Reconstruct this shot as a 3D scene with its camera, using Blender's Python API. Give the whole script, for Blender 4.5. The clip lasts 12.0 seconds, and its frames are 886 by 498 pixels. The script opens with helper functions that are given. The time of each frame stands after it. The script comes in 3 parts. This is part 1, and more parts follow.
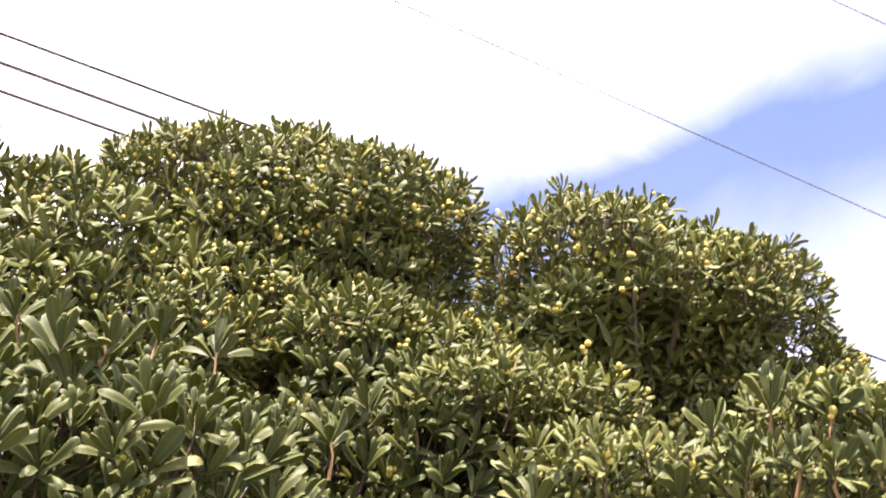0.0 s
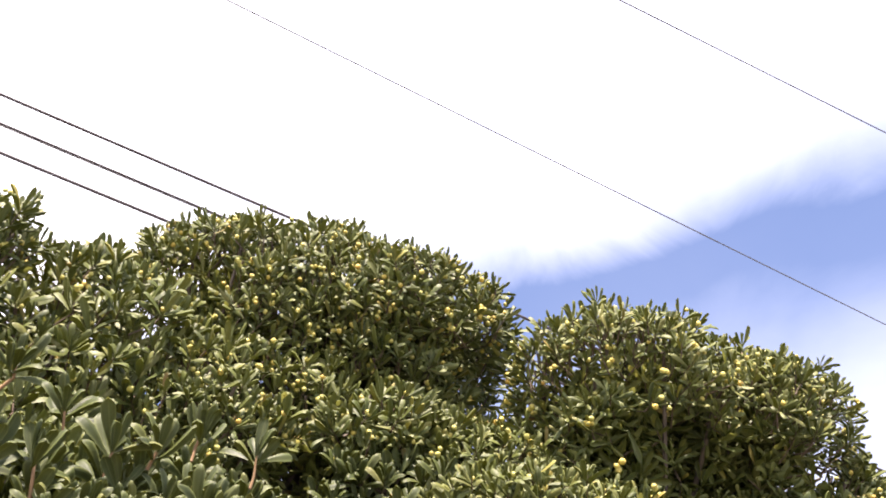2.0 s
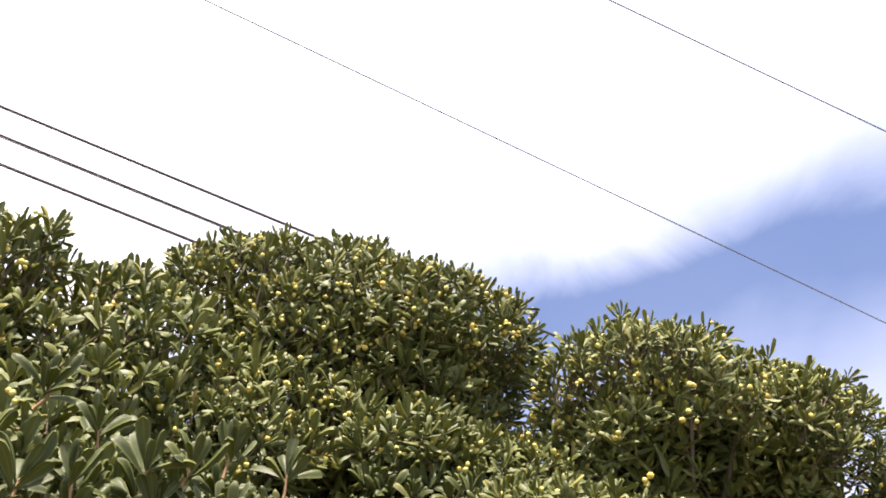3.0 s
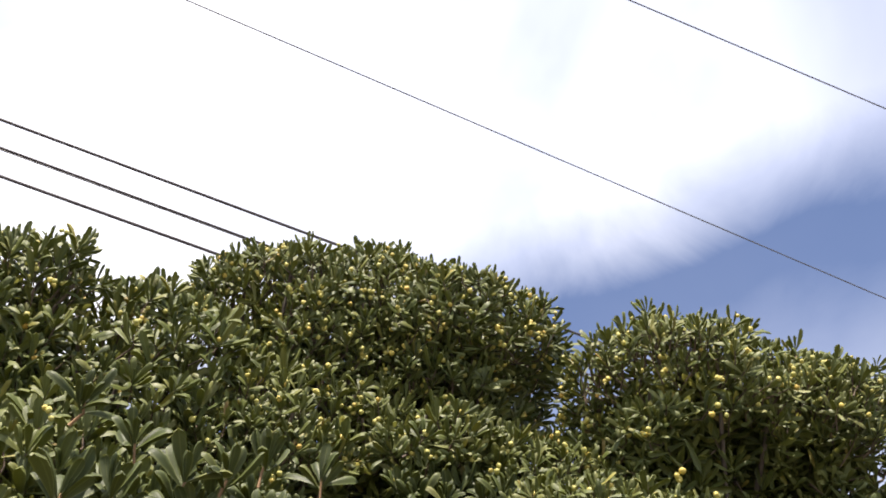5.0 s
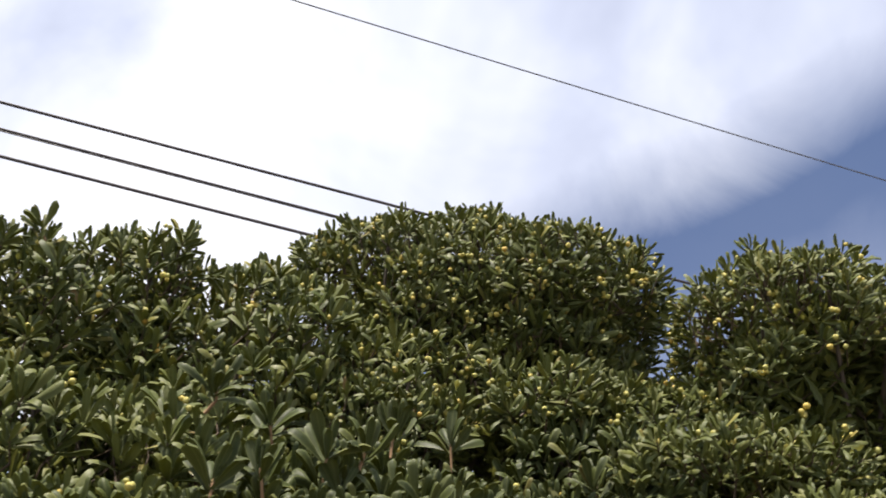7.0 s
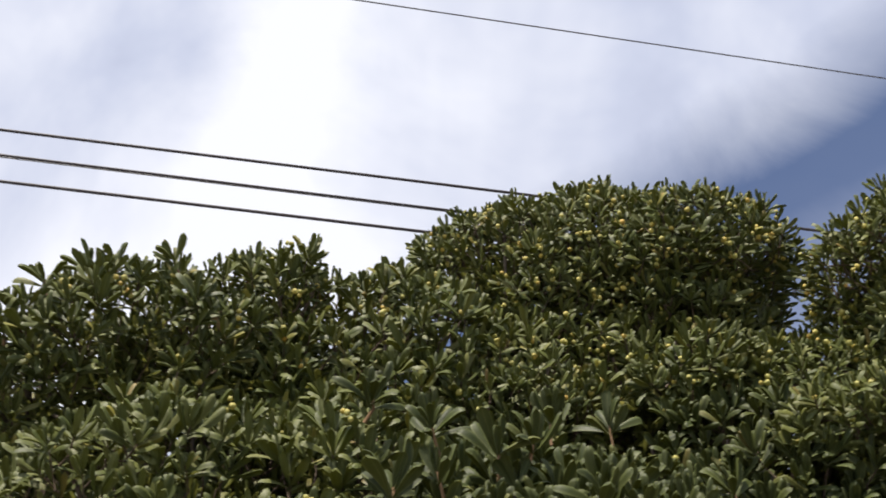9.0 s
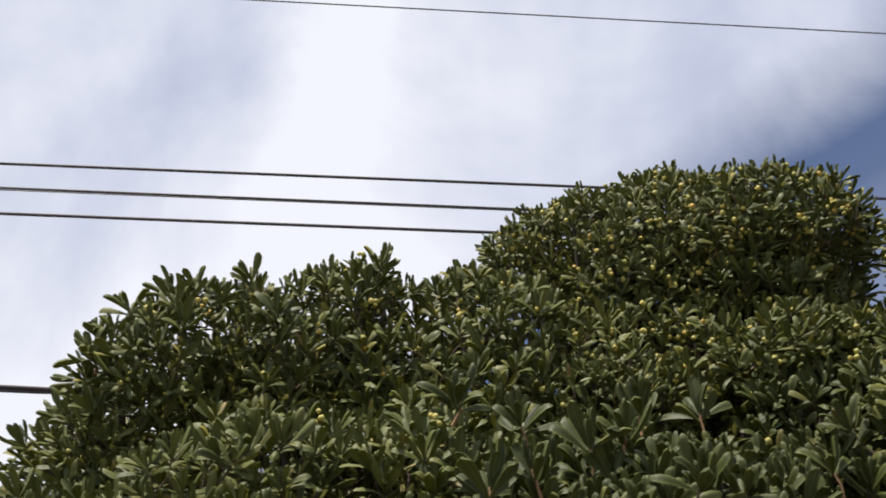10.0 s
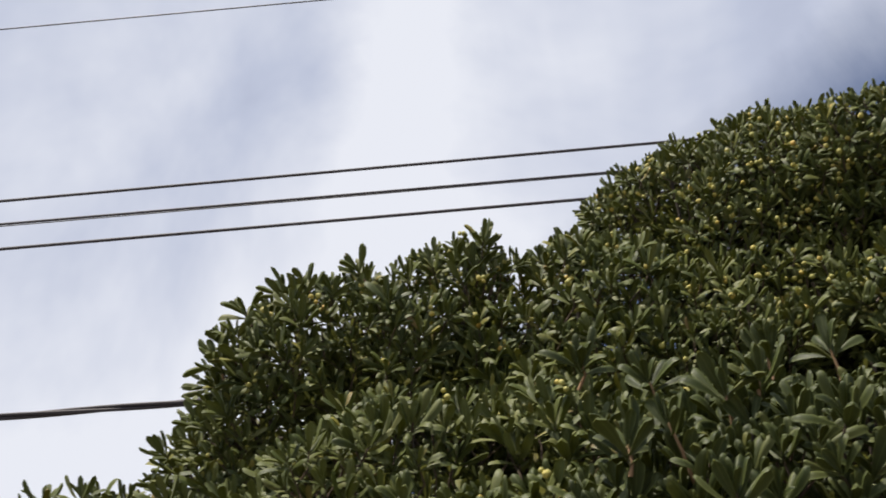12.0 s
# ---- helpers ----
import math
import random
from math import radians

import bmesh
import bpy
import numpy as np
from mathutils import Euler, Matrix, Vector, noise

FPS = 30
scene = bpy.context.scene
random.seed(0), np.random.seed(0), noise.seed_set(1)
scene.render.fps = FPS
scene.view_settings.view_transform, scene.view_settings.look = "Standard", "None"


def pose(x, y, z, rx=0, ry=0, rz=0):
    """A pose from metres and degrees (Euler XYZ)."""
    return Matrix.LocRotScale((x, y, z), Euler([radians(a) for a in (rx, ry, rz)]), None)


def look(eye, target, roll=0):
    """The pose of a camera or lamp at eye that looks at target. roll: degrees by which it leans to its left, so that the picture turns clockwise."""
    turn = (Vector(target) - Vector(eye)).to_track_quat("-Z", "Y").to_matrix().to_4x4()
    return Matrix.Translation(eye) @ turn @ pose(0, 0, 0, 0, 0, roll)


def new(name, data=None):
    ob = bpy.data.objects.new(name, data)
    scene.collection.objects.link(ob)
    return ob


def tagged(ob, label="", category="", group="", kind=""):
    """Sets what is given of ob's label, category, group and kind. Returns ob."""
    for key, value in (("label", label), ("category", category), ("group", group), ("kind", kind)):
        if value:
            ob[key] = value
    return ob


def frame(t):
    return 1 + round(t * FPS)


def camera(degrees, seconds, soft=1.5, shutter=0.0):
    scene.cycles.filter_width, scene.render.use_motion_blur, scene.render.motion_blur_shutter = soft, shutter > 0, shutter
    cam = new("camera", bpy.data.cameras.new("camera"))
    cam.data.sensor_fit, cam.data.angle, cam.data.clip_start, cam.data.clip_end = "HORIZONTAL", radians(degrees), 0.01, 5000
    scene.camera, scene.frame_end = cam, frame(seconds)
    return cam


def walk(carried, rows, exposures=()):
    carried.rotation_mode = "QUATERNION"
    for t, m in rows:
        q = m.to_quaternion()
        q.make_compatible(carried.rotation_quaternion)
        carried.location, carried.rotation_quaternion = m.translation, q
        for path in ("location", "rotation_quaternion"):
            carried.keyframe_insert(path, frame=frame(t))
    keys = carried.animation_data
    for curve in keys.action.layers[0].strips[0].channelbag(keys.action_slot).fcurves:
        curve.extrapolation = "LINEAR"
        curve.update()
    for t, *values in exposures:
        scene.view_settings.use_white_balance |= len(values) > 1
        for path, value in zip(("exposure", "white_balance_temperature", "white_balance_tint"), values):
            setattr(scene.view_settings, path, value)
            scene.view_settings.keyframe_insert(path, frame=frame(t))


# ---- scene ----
cam = camera(48.93, 12.0, soft=1.75, shutter=0.5)

# seconds, eye (x, y, z), turn (rx, ry, rz)
PATH = [
    (0.0, 0.1508, 0.0007, 1.5950, 130.43, -1.38, -27.29),
    (0.5, 0.1163, 0.0020, 1.6105, 131.94, -1.47, -29.37),
    (1.0, 0.0901, 0.0048, 1.6163, 133.45, -2.20, -30.13),
    (1.5, 0.0734, 0.0074, 1.6158, 134.73, -3.06, -29.82),
    (2.0, 0.0565, -0.0011, 1.6170, 135.52, -3.53, -29.13),
    (2.5, 0.0474, -0.0056, 1.6179, 135.96, -3.84, -28.33),
    (3.0, 0.0400, -0.0051, 1.6086, 136.31, -3.86, -27.85),
    (4.8, 0.0277, -0.0102, 1.6021, 136.47, -3.20, -25.87),
    (5.0, 0.0267, -0.0081, 1.6020, 136.32, -3.17, -25.56),
    (5.5, 0.0211, -0.0057, 1.6013, 135.95, -2.87, -24.64),
    (6.0, 0.0000, 0.0000, 1.6000, 135.25, -2.44, -23.06),
    (6.5, -0.0194, 0.0067, 1.5955, 134.44, -2.25, -20.87),
    (7.0, -0.0342, 0.0026, 1.5985, 133.57, -2.20, -18.51),
    (8.8, -0.1172, 0.0056, 1.6088, 132.15, -0.48, -11.14),
    (9.0, -0.1245, 0.0049, 1.6073, 132.25, -0.14, -9.74),
    (9.5, -0.1385, -0.0017, 1.6056, 132.31, 0.34, -6.81),
    (10.0, -0.1474, 0.0007, 1.6009, 132.37, 0.74, -4.00),
    (10.5, -0.1559, 0.0015, 1.5968, 132.22, 1.28, -1.50),
    (11.0, -0.1669, 0.0036, 1.5933, 131.98, 1.80, 0.72),
    (11.5, -0.1721, 0.0043, 1.5892, 131.88, 2.07, 2.02),
    (12.0, -0.1814, 0.0029, 1.5881, 131.42, 2.44, 4.53),
]
# seconds, stops, kelvin, tint
EXPOSURES = [
    (0.0, 2.1, 7000, 24), (1.5, 1.88, 6950, 22), (3.0, 1.58, 6900, 18), (5.0, 1.08, 6750, 14), (7.0, 0.68, 6700, 12),
    (9.0, 0.42, 6680, 12), (12.0, 0.16, 6620, 11),
]
walk(cam, [(t, pose(x, y, z, rx, ry, rz)) for t, x, y, z, rx, ry, rz in PATH], EXPOSURES)

# ---- world and sun ----
SUN_DIR = Vector((-0.30, -0.36, 0.88)).normalized()


class Nodes:
    """Short hand for wiring a node tree."""

    def __init__(self, tree):
        self.tree = tree
        tree.nodes.clear()

    def add(self, what, **sets):
        n = self.tree.nodes.new(what)
        for key, value in sets.items():
            if key == "operation":
                n.operation = value
            elif key == "blend":
                n.blend_type = value
            elif key == "kind":
                n.sky_type = value
            elif key == "data":
                n.data_type = value
        return n

    def link(self, a, b):
        self.tree.links.new(a, b)

    def put(self, socket, value):
        if isinstance(value, bpy.types.NodeSocket):
            self.link(value, socket)
        else:
            socket.default_value = value

    def math(self, op, a, b=0.0, c=0.0):
        n = self.add("ShaderNodeMath", operation=op)
        for s, v in zip(n.inputs, (a, b, c)):
            self.put(s, v)
        return n.outputs[0]

    def dot(self, a, v):
        n = self.add("ShaderNodeVectorMath", operation="DOT_PRODUCT")
        self.put(n.inputs[0], a)
        n.inputs[1].default_value = v
        return n.outputs["Value"]

    def noise(self, vec, scale, detail=3.0, rough=0.55, warp=0.0):
        n = self.add("ShaderNodeTexNoise")
        if vec is not None:
            self.link(vec, n.inputs["Vector"])
        n.inputs["Scale"].default_value = scale
        n.inputs["Detail"].default_value = detail
        n.inputs["Roughness"].default_value = rough
        n.inputs["Distortion"].default_value = warp
        return n.outputs[0]

    def stretch(self, vec, scale, turn=(0, 0, 0)):
        n = self.add("ShaderNodeMapping")
        self.link(vec, n.inputs["Vector"])
        n.inputs["Scale"].default_value = scale
        n.inputs["Rotation"].default_value = turn
        return n.outputs[0]

    def ramp(self, fac, stops, smooth=False):
        n = self.add("ShaderNodeValToRGB")
        r = n.color_ramp
        if smooth:
            r.interpolation = "EASE"
        while len(r.elements) < len(stops):
            r.elements.new(0.5)
        for e, (p, c) in zip(r.elements, stops):
            e.position = p
            e.color = (c, c, c, 1) if isinstance(c, (int, float)) else (*c, 1)
        self.link(fac, n.inputs[0])
        return n.outputs[0]

    def mix(self, fac, a, b, blend="MIX"):
        n = self.add("ShaderNodeMix", data="RGBA", blend=blend)
        self.put(n.inputs[0], fac)
        for s, v in ((n.inputs[6], a), (n.inputs[7], b)):
            self.put(s, (*v, 1) if isinstance(v, tuple) else v)
        return n.outputs[2]


def build_world():
    world = bpy.data.worlds.new("sky")
    scene.world = world
    world.use_nodes = True
    n = Nodes(world.node_tree)
    way = n.add("ShaderNodeTexCoord").outputs["Generated"]
    sky = n.add("ShaderNodeTexSky", kind="NISHITA")
    sky.sun_disc = False
    sky.sun_elevation = math.asin(SUN_DIR.z)
    sky.sun_rotation = math.atan2(SUN_DIR.x, SUN_DIR.y)
    sky.air_density, sky.dust_density, sky.ozone_density = 1.0, 0.5, 5.0
    clear = n.add("ShaderNodeBackground")
    n.link(n.mix(1.0, sky.outputs[0], (1.03, 0.965, 1.0), "MULTIPLY"), clear.inputs[0])
    clear.inputs[1].default_value = 0.088
    # cloud bank with an open lane of blue along its lower edge
    fine = n.math("SUBTRACT", n.noise(way, 5.0, 6.0, 0.6, 0.6), 0.5)
    broad = n.math("SUBTRACT", n.noise(way, 1.7, 3.0, 0.5), 0.5)
    edge = n.dot(way, (-0.58, -0.457, 0.675))
    edge = n.math("MULTIPLY_ADD", fine, 0.075, edge)
    edge = n.math("MULTIPLY_ADD", broad, 0.07, edge)
    cover = n.ramp(n.math("MULTIPLY_ADD", edge, 1.0, 0.5), [
        (0.0, 0.42), (0.28, 0.36), (0.36, 0.20), (0.415, 0.06), (0.462, 0.05), (0.505, 0.45), (0.56, 0.97)])
    # the bank stands ahead; unseen sky on the sun's side is opened to lower fill light
    ahead = n.ramp(n.math("MULTIPLY_ADD", n.math("MULTIPLY_ADD", broad, 0.5, n.dot(way, (0.0, 1.0, 0.0))), 0.5, 0.5), [(0.46, 0.45), (0.66, 1.0)])
    cover = n.math("MULTIPLY", cover, ahead)
    # cloud brightness: streaks, thicker grey parts, a bright area towards the hidden sun
    streak = n.noise(n.stretch(way, (5.0, 1.4, 1.4), (0.0, 0.0, 0.15)), 1.0, 4.0, 0.5, 0.3)
    puff = n.noise(way, 2.6, 5.0, 0.55, 0.4)
    bright = n.math("MULTIPLY_ADD", streak, 0.30, n.math("MULTIPLY", puff, 0.62))
    glow = n.math("POWER", n.math("MAXIMUM", n.dot(way, (-0.05, 0.55, 0.835)), 0.0), 14.0)
    bright = n.math("MULTIPLY_ADD", glow, 0.10, bright)
    # a pale column of thin cloud, and haze towards the horizon
    off = n.math("ADD", n.dot(way, (0.997, 0.072, 0.017)), n.math("MULTIPLY", fine, 0.10))
    column = n.math("EXPONENT", n.math("MULTIPLY", n.math("MULTIPLY", off, off), -170.0))
    bright = n.math("MULTIPLY_ADD", column, 0.20, bright)
    haze = n.math("MAXIMUM", n.math("SUBTRACT", 0.74, n.dot(way, (0.0, 0.0, 1.0))), 0.0)
    bright = n.math("MULTIPLY_ADD", haze, 0.7, n.math("ADD", bright, 0.11))
    tone = n.ramp(bright, [(0.44, (0.41, 0.46, 0.62)), (0.58, (0.58, 0.64, 0.80)), (0.76, (0.90, 0.94, 1.03))])
    cloud = n.add("ShaderNodeBackground")
    n.link(tone, cloud.inputs[0])
    cloud.inputs[1].default_value = 0.82
    both = n.add("ShaderNodeMixShader")
    n.link(cover, both.inputs[0])
    n.link(clear.outputs[0], both.inputs[1])
    n.link(cloud.outputs[0], both.inputs[2])
    n.link(both.outputs[0], n.add("ShaderNodeOutputWorld").inputs[0])


build_world()
sun = new("sun", bpy.data.lights.new("sun", "SUN"))
sun.data.energy, sun.data.angle, sun.data.color = 5.0, radians(0.8), (1.0, 0.94, 0.84)
sun.matrix_world = look(SUN_DIR * 20, (0, 0, 0))


# ---- materials ----
def material(name):
    m = bpy.data.materials.new(name)
    m.use_nodes = True
    return m, Nodes(m.node_tree)


def finish(n, base, rough, bump=None, bump_size=0.3, metal=0.0, specular=0.5, through_light=None):
    p = n.add("ShaderNodeBsdfPrincipled")
    n.put(p.inputs["Base Color"], base if isinstance(base, bpy.types.NodeSocket) else (*base, 1))
    n.put(p.inputs["Roughness"], rough)
    p.inputs["Metallic"].default_value = metal
    p.inputs["Specular IOR Level"].default_value = specular
    if bump is not None:
        b = n.add("ShaderNodeBump")
        b.inputs["Strength"].default_value = bump_size
        b.inputs["Distance"].default_value = 0.002
        n.link(bump, b.inputs["Height"])
        n.link(b.outputs[0], p.inputs["Normal"])
    out = p.outputs[0]
    if through_light is not None:
        t = n.add("ShaderNodeBsdfTranslucent")
        n.put(t.inputs[0], through_light)
        mixed = n.add("ShaderNodeMixShader")
        mixed.inputs[0].default_value = 0.32
        n.link(out, mixed.inputs[1])
        n.link(t.outputs[0], mixed.inputs[2])
        out = mixed.outputs[0]
    n.link(out, n.add("ShaderNodeOutputMaterial").inputs[0])


def any_random(n):
    """A number from 0 to 1 that differs from leaf to leaf, joined or single."""
    a = n.add("ShaderNodeNewGeometry").outputs["Random Per Island"]
    b = n.add("ShaderNodeObjectInfo").outputs["Random"]
    return n.math("FRACT", n.math("ADD", a, b))


def leaf_material(name, stops, young_share, under_tone, gloss):
    """Leathery leaf: one tone a leaf, a paler rib, patches of younger growth."""
    m, n = material(name)
    r = any_random(n)
    uv = n.add("ShaderNodeUVMap").outputs[0]
    sep = n.add("ShaderNodeSeparateXYZ")
    n.link(uv, sep.inputs[0])
    across = n.math("ABSOLUTE", n.math("SUBTRACT", sep.outputs[0], 0.5))
    tone = n.ramp(r, stops)
    place = n.add("ShaderNodeNewGeometry").outputs["Position"]
    # patches of younger, yellower growth
    young = n.ramp(n.noise(place, 5.5, 3.0), [(0.48, 0.0), (0.66, 1.0)])
    tone = n.mix(n.math("MULTIPLY", young, young_share), tone, (0.21, 0.22, 0.050))
    blotch = n.noise(place, 70.0, 3.0)
    tone = n.mix(n.math("MULTIPLY", blotch, 0.4), tone, (0.125, 0.135, 0.036))
    rib = n.ramp(across, [(0.0, 1.0), (0.035, 0.8), (0.07, 0.0)])
    tone = n.mix(n.math("MULTIPLY", rib, 0.5), tone, (0.25, 0.27, 0.085))
    # the underside is paler and duller
    below = n.ramp(n.math("MULTIPLY", sep.outputs[1], 0.2), [(0.23, 0.0), (0.30, 1.0)])
    tone = n.mix(n.math("MULTIPLY", below, 0.45), tone, under_tone)
    # pale edge tint stands for light caught on the rolled margins
    lit_rim = n.ramp(across, [(0.40, 0.0), (0.47, 1.0)])
    tone = n.mix(n.math("MULTIPLY", lit_rim, 0.4), tone, (0.25, 0.28, 0.085))
    rough = n.math("MULTIPLY_ADD", n.noise(place, 90.0, 2.0), 0.22, 0.42)
    rough = n.math("MULTIPLY_ADD", below, 0.2, rough)
    veins = n.noise(n.stretch(uv, (14.0, 34.0, 1.0)), 1.0, 2.0)
    lit = n.mix(0.5, tone, (0.30, 0.29, 0.06))
    finish(n, tone, rough, veins, 0.25, specular=gloss, through_light=lit)
    return m


def bark_material(name, light, dark):
    m, n = material(name)
    where = n.add("ShaderNodeTexCoord").outputs["Object"]
    grain = n.noise(n.stretch(where, (1.0, 1.0, 0.3)), 60.0, 5.0, 0.6)
    spots = n.noise(where, 14.0, 3.0)
    tone = n.mix(n.ramp(n.math("MULTIPLY_ADD", spots, 0.5, n.math("MULTIPLY", grain, 0.5)), [(0.35, 0.0), (0.65, 1.0)]), dark, light)
    finish(n, tone, 0.8, grain, 0.6)
    return m


def fruit_material():
    m, n = material("yellow_capsule")
    r = any_random(n)
    where = n.add("ShaderNodeTexCoord").outputs["Object"]
    tone = n.ramp(r, [(0.0, (0.38, 0.36, 0.085)), (0.6, (0.50, 0.43, 0.10)), (0.92, (0.55, 0.41, 0.075)), (1.0, (0.58, 0.33, 0.05))])
    fuzz = n.noise(where, 300.0, 3.0)
    tone = n.mix(n.math("MULTIPLY", fuzz, 0.30), tone, (0.46, 0.42, 0.13))
    finish(n, tone, 0.55, fuzz, 0.3)
    return m


def wire_material(name, tone, rough):
    m, n = material(name)
    where = n.add("ShaderNodeTexCoord").outputs["Object"]
    dirt = n.noise(n.stretch(where, (3.0, 40.0, 40.0)), 1.0, 4.0)
    dark = tuple(v * 0.55 for v in tone)
    finish(n, n.mix(dirt, dark, tone), rough, n.noise(where, 120.0, 2.0), 0.3)
    return m


def ground_material():
    # unseen ground; its grey is chosen for the light it bounces into the hedge
    m, n = material("bounce_grey_ground")
    where = n.add("ShaderNodeTexCoord").outputs["Object"]
    grit = n.noise(where, 140.0, 3.0)
    patch = n.noise(where, 0.7, 4.0)
    tone = n.mix(n.ramp(patch, [(0.35, 0.0), (0.7, 1.0)]), (0.115, 0.110, 0.102), (0.165, 0.158, 0.145))
    tone = n.mix(n.math("MULTIPLY", grit, 0.5), tone, (0.20, 0.19, 0.175))
    finish(n, tone, 0.9, grit, 0.8)
    return m


LEAF = leaf_material("olive_leaf", [(0.0, (0.031, 0.051, 0.012)), (0.30, (0.067, 0.093, 0.020)), (0.60, (0.110, 0.135, 0.031)), (0.85, (0.163, 0.182, 0.053)),
                                     (0.96, (0.224, 0.222, 0.079)), (0.985, (0.367, 0.323, 0.066)), (1.0, (0.275, 0.162, 0.060))], 0.34, (0.138, 0.167, 0.055), 0.45)
BRIGHT_LEAF = leaf_material("bright_green_leaf", [(0.0, (0.035, 0.057, 0.012)), (0.30, (0.078, 0.103, 0.021)), (0.60, (0.124, 0.149, 0.034)), (0.85, (0.178, 0.194, 0.055)),
                                                  (0.96, (0.244, 0.242, 0.079)), (0.985, (0.387, 0.343, 0.066)), (1.0, (0.275, 0.162, 0.060))], 0.45, (0.147, 0.177, 0.058), 0.45)
# deeper green front leaves, tone also lowered to stand for their weaker light
DEEP_SHADED_LEAF = leaf_material("deep_green_shaded_leaf", [(0.0, (0.016, 0.030, 0.007)), (0.35, (0.031, 0.051, 0.012)), (0.70, (0.053, 0.075, 0.018)), (0.95, (0.087, 0.105, 0.030)),
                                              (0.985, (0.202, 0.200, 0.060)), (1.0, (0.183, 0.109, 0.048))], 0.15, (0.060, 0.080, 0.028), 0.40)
BARK = bark_material("grey_brown_bark", (0.15, 0.115, 0.085), (0.05, 0.038, 0.03))
# inner twigs: a darker brown than the tan shoots, painting in the crown's shade
STEM = bark_material("shade_dark_twig", (0.13, 0.085, 0.05), (0.06, 0.042, 0.028))
TWIG = bark_material("tan_twig", (0.34, 0.20, 0.095), (0.17, 0.10, 0.05))
FRUIT = fruit_material()
WIRE = wire_material("weathered_black_wire", (0.050, 0.040, 0.046), 0.6)
THIN = wire_material("weathered_grey_wire", (0.10, 0.095, 0.10), 0.5)
GROUND = ground_material()


# ---- mesh helpers ----
def mesh_from_arrays(name, verts, faces, mat, uvs=None):
    """A smooth mesh from (n, 3) points and (m, 4) or (m, 3) corner numbers."""
    me = bpy.data.meshes.new(name)
    k = faces.shape[1]
    me.vertices.add(len(verts))
    me.vertices.foreach_set("co", np.ascontiguousarray(verts, dtype=np.float32).ravel())
    me.loops.add(faces.size)
    me.loops.foreach_set("vertex_index", np.ascontiguousarray(faces, dtype=np.int32).ravel())
    me.polygons.add(len(faces))
    me.polygons.foreach_set("loop_start", np.arange(0, faces.size, k, dtype=np.int32))
    me.polygons.foreach_set("use_smooth", np.ones(len(faces), dtype=bool))
    if uvs is not None:
        layer = me.uv_layers.new(name="UVMap")
        layer.data.foreach_set("uv", np.ascontiguousarray(uvs[faces.ravel()], dtype=np.float32).ravel())
    me.update(calc_edges=True)
    me.materials.append(mat)
    return me


def part(name, me, parent, label="", kind=""):
    ob = new(name, me)
    ob.parent = parent
    return tagged(ob, label=label, kind=kind)


def tube_arrays(points, radii, sides):
    """Rings along a line of points, closed at the ends by thin tips."""
    points = np.asarray(points, float)
    radii = np.asarray(radii, float)
    t = np.gradient(points, axis=0)
    t /= np.linalg.norm(t, axis=1)[:, None] + 1e-9
    side = np.cross(t, [0.31, 0.17, 0.93])
    flat = np.linalg.norm(side, axis=1) < 0.1
    side[flat] = np.cross(t[flat], [1.0, 0.0, 0.0])
    side /= np.linalg.norm(side, axis=1)[:, None]
    up = np.cross(t, side)
    a = np.arange(sides) * 2 * np.pi / sides
    ring = np.cos(a)[None, :, None] * side[:, None, :] + np.sin(a)[None, :, None] * up[:, None, :]
    verts = (points[:, None, :] + ring * radii[:, None, None]).reshape(-1, 3)
    faces = []
    for i in range(len(points) - 1):
        for j in range(sides):
            k = (j + 1) % sides
            faces.append((i * sides + j, i * sides + k, (i + 1) * sides + k, (i + 1) * sides + j))
    return verts, np.array(faces)


def join_arrays(pieces):
    verts, faces, base = [], [], 0
    for v, f in pieces:
        verts.append(v)
        faces.append(f + base)
        base += len(v)
    return np.concatenate(verts), np.concatenate(faces)


def leaf_template(bend, fold, us, ws, cols, under=True):
    """An obovate leaf of unit length along +x, its upper side +z, with rolled edges and a sunk rib.
    The underside has a row of points of its own; its UV lies past 1."""
    verts, uvs = [], []
    low = (0,) if under else ()
    for u, w in zip(us, ws):
        for v in cols:
            lift = fold * w * (1 - abs(v) ** 1.8) - (0.012 if v == 0 else 0.0)
            verts.append((u - 0.03 * abs(v) * (u > 0.95), v * w, lift - bend * u * u))
            uvs.append((0.5 + v * 0.5, u))
        for v in low:
            lift = 0.55 * fold * w * (1 - abs(v) ** 1.8) - (0.004 if v == 0 else 0.0) - 0.006
            verts.append((u, v * w, lift - bend * u * u))
            uvs.append((0.5 + v * 0.5, u + 6.0))
    k, m = len(cols), len(cols) + len(low)
    ring = [0, *range(k, m), k - 1]
    faces = []
    for i in range(len(us) - 1):
        a, b = i * m, (i + 1) * m
        faces += [(a + j, b + j, b + j + 1, a + j + 1) for j in range(k - 1)]
        if under:
            faces += [(a + q, a + p, b + p, b + q) for p, q in zip(ring, ring[1:])]
    return np.array(verts), np.array(faces), np.array(uvs)


BENDS = ((0.26, 1.1), (-0.22, 1.3), (-0.40, 1.2), (0.10, 1.4))
# full leaves for the large foremost ones, plainer ones for the small and the inner ones
SHAPES = [leaf_template(b, f, (0.0, 0.20, 0.44, 0.68, 0.87, 0.96, 1.0), (0.022, 0.044, 0.092, 0.130, 0.130, 0.092, 0.036), (-1, -0.6, 0, 0.6, 1)) for b, f in BENDS]
SMALL = [leaf_template(b, f, (0.0, 0.40, 0.74, 0.93, 1.0), (0.022, 0.072, 0.112, 0.092, 0.034), (-1, 0, 1)) for b, f in BENDS]
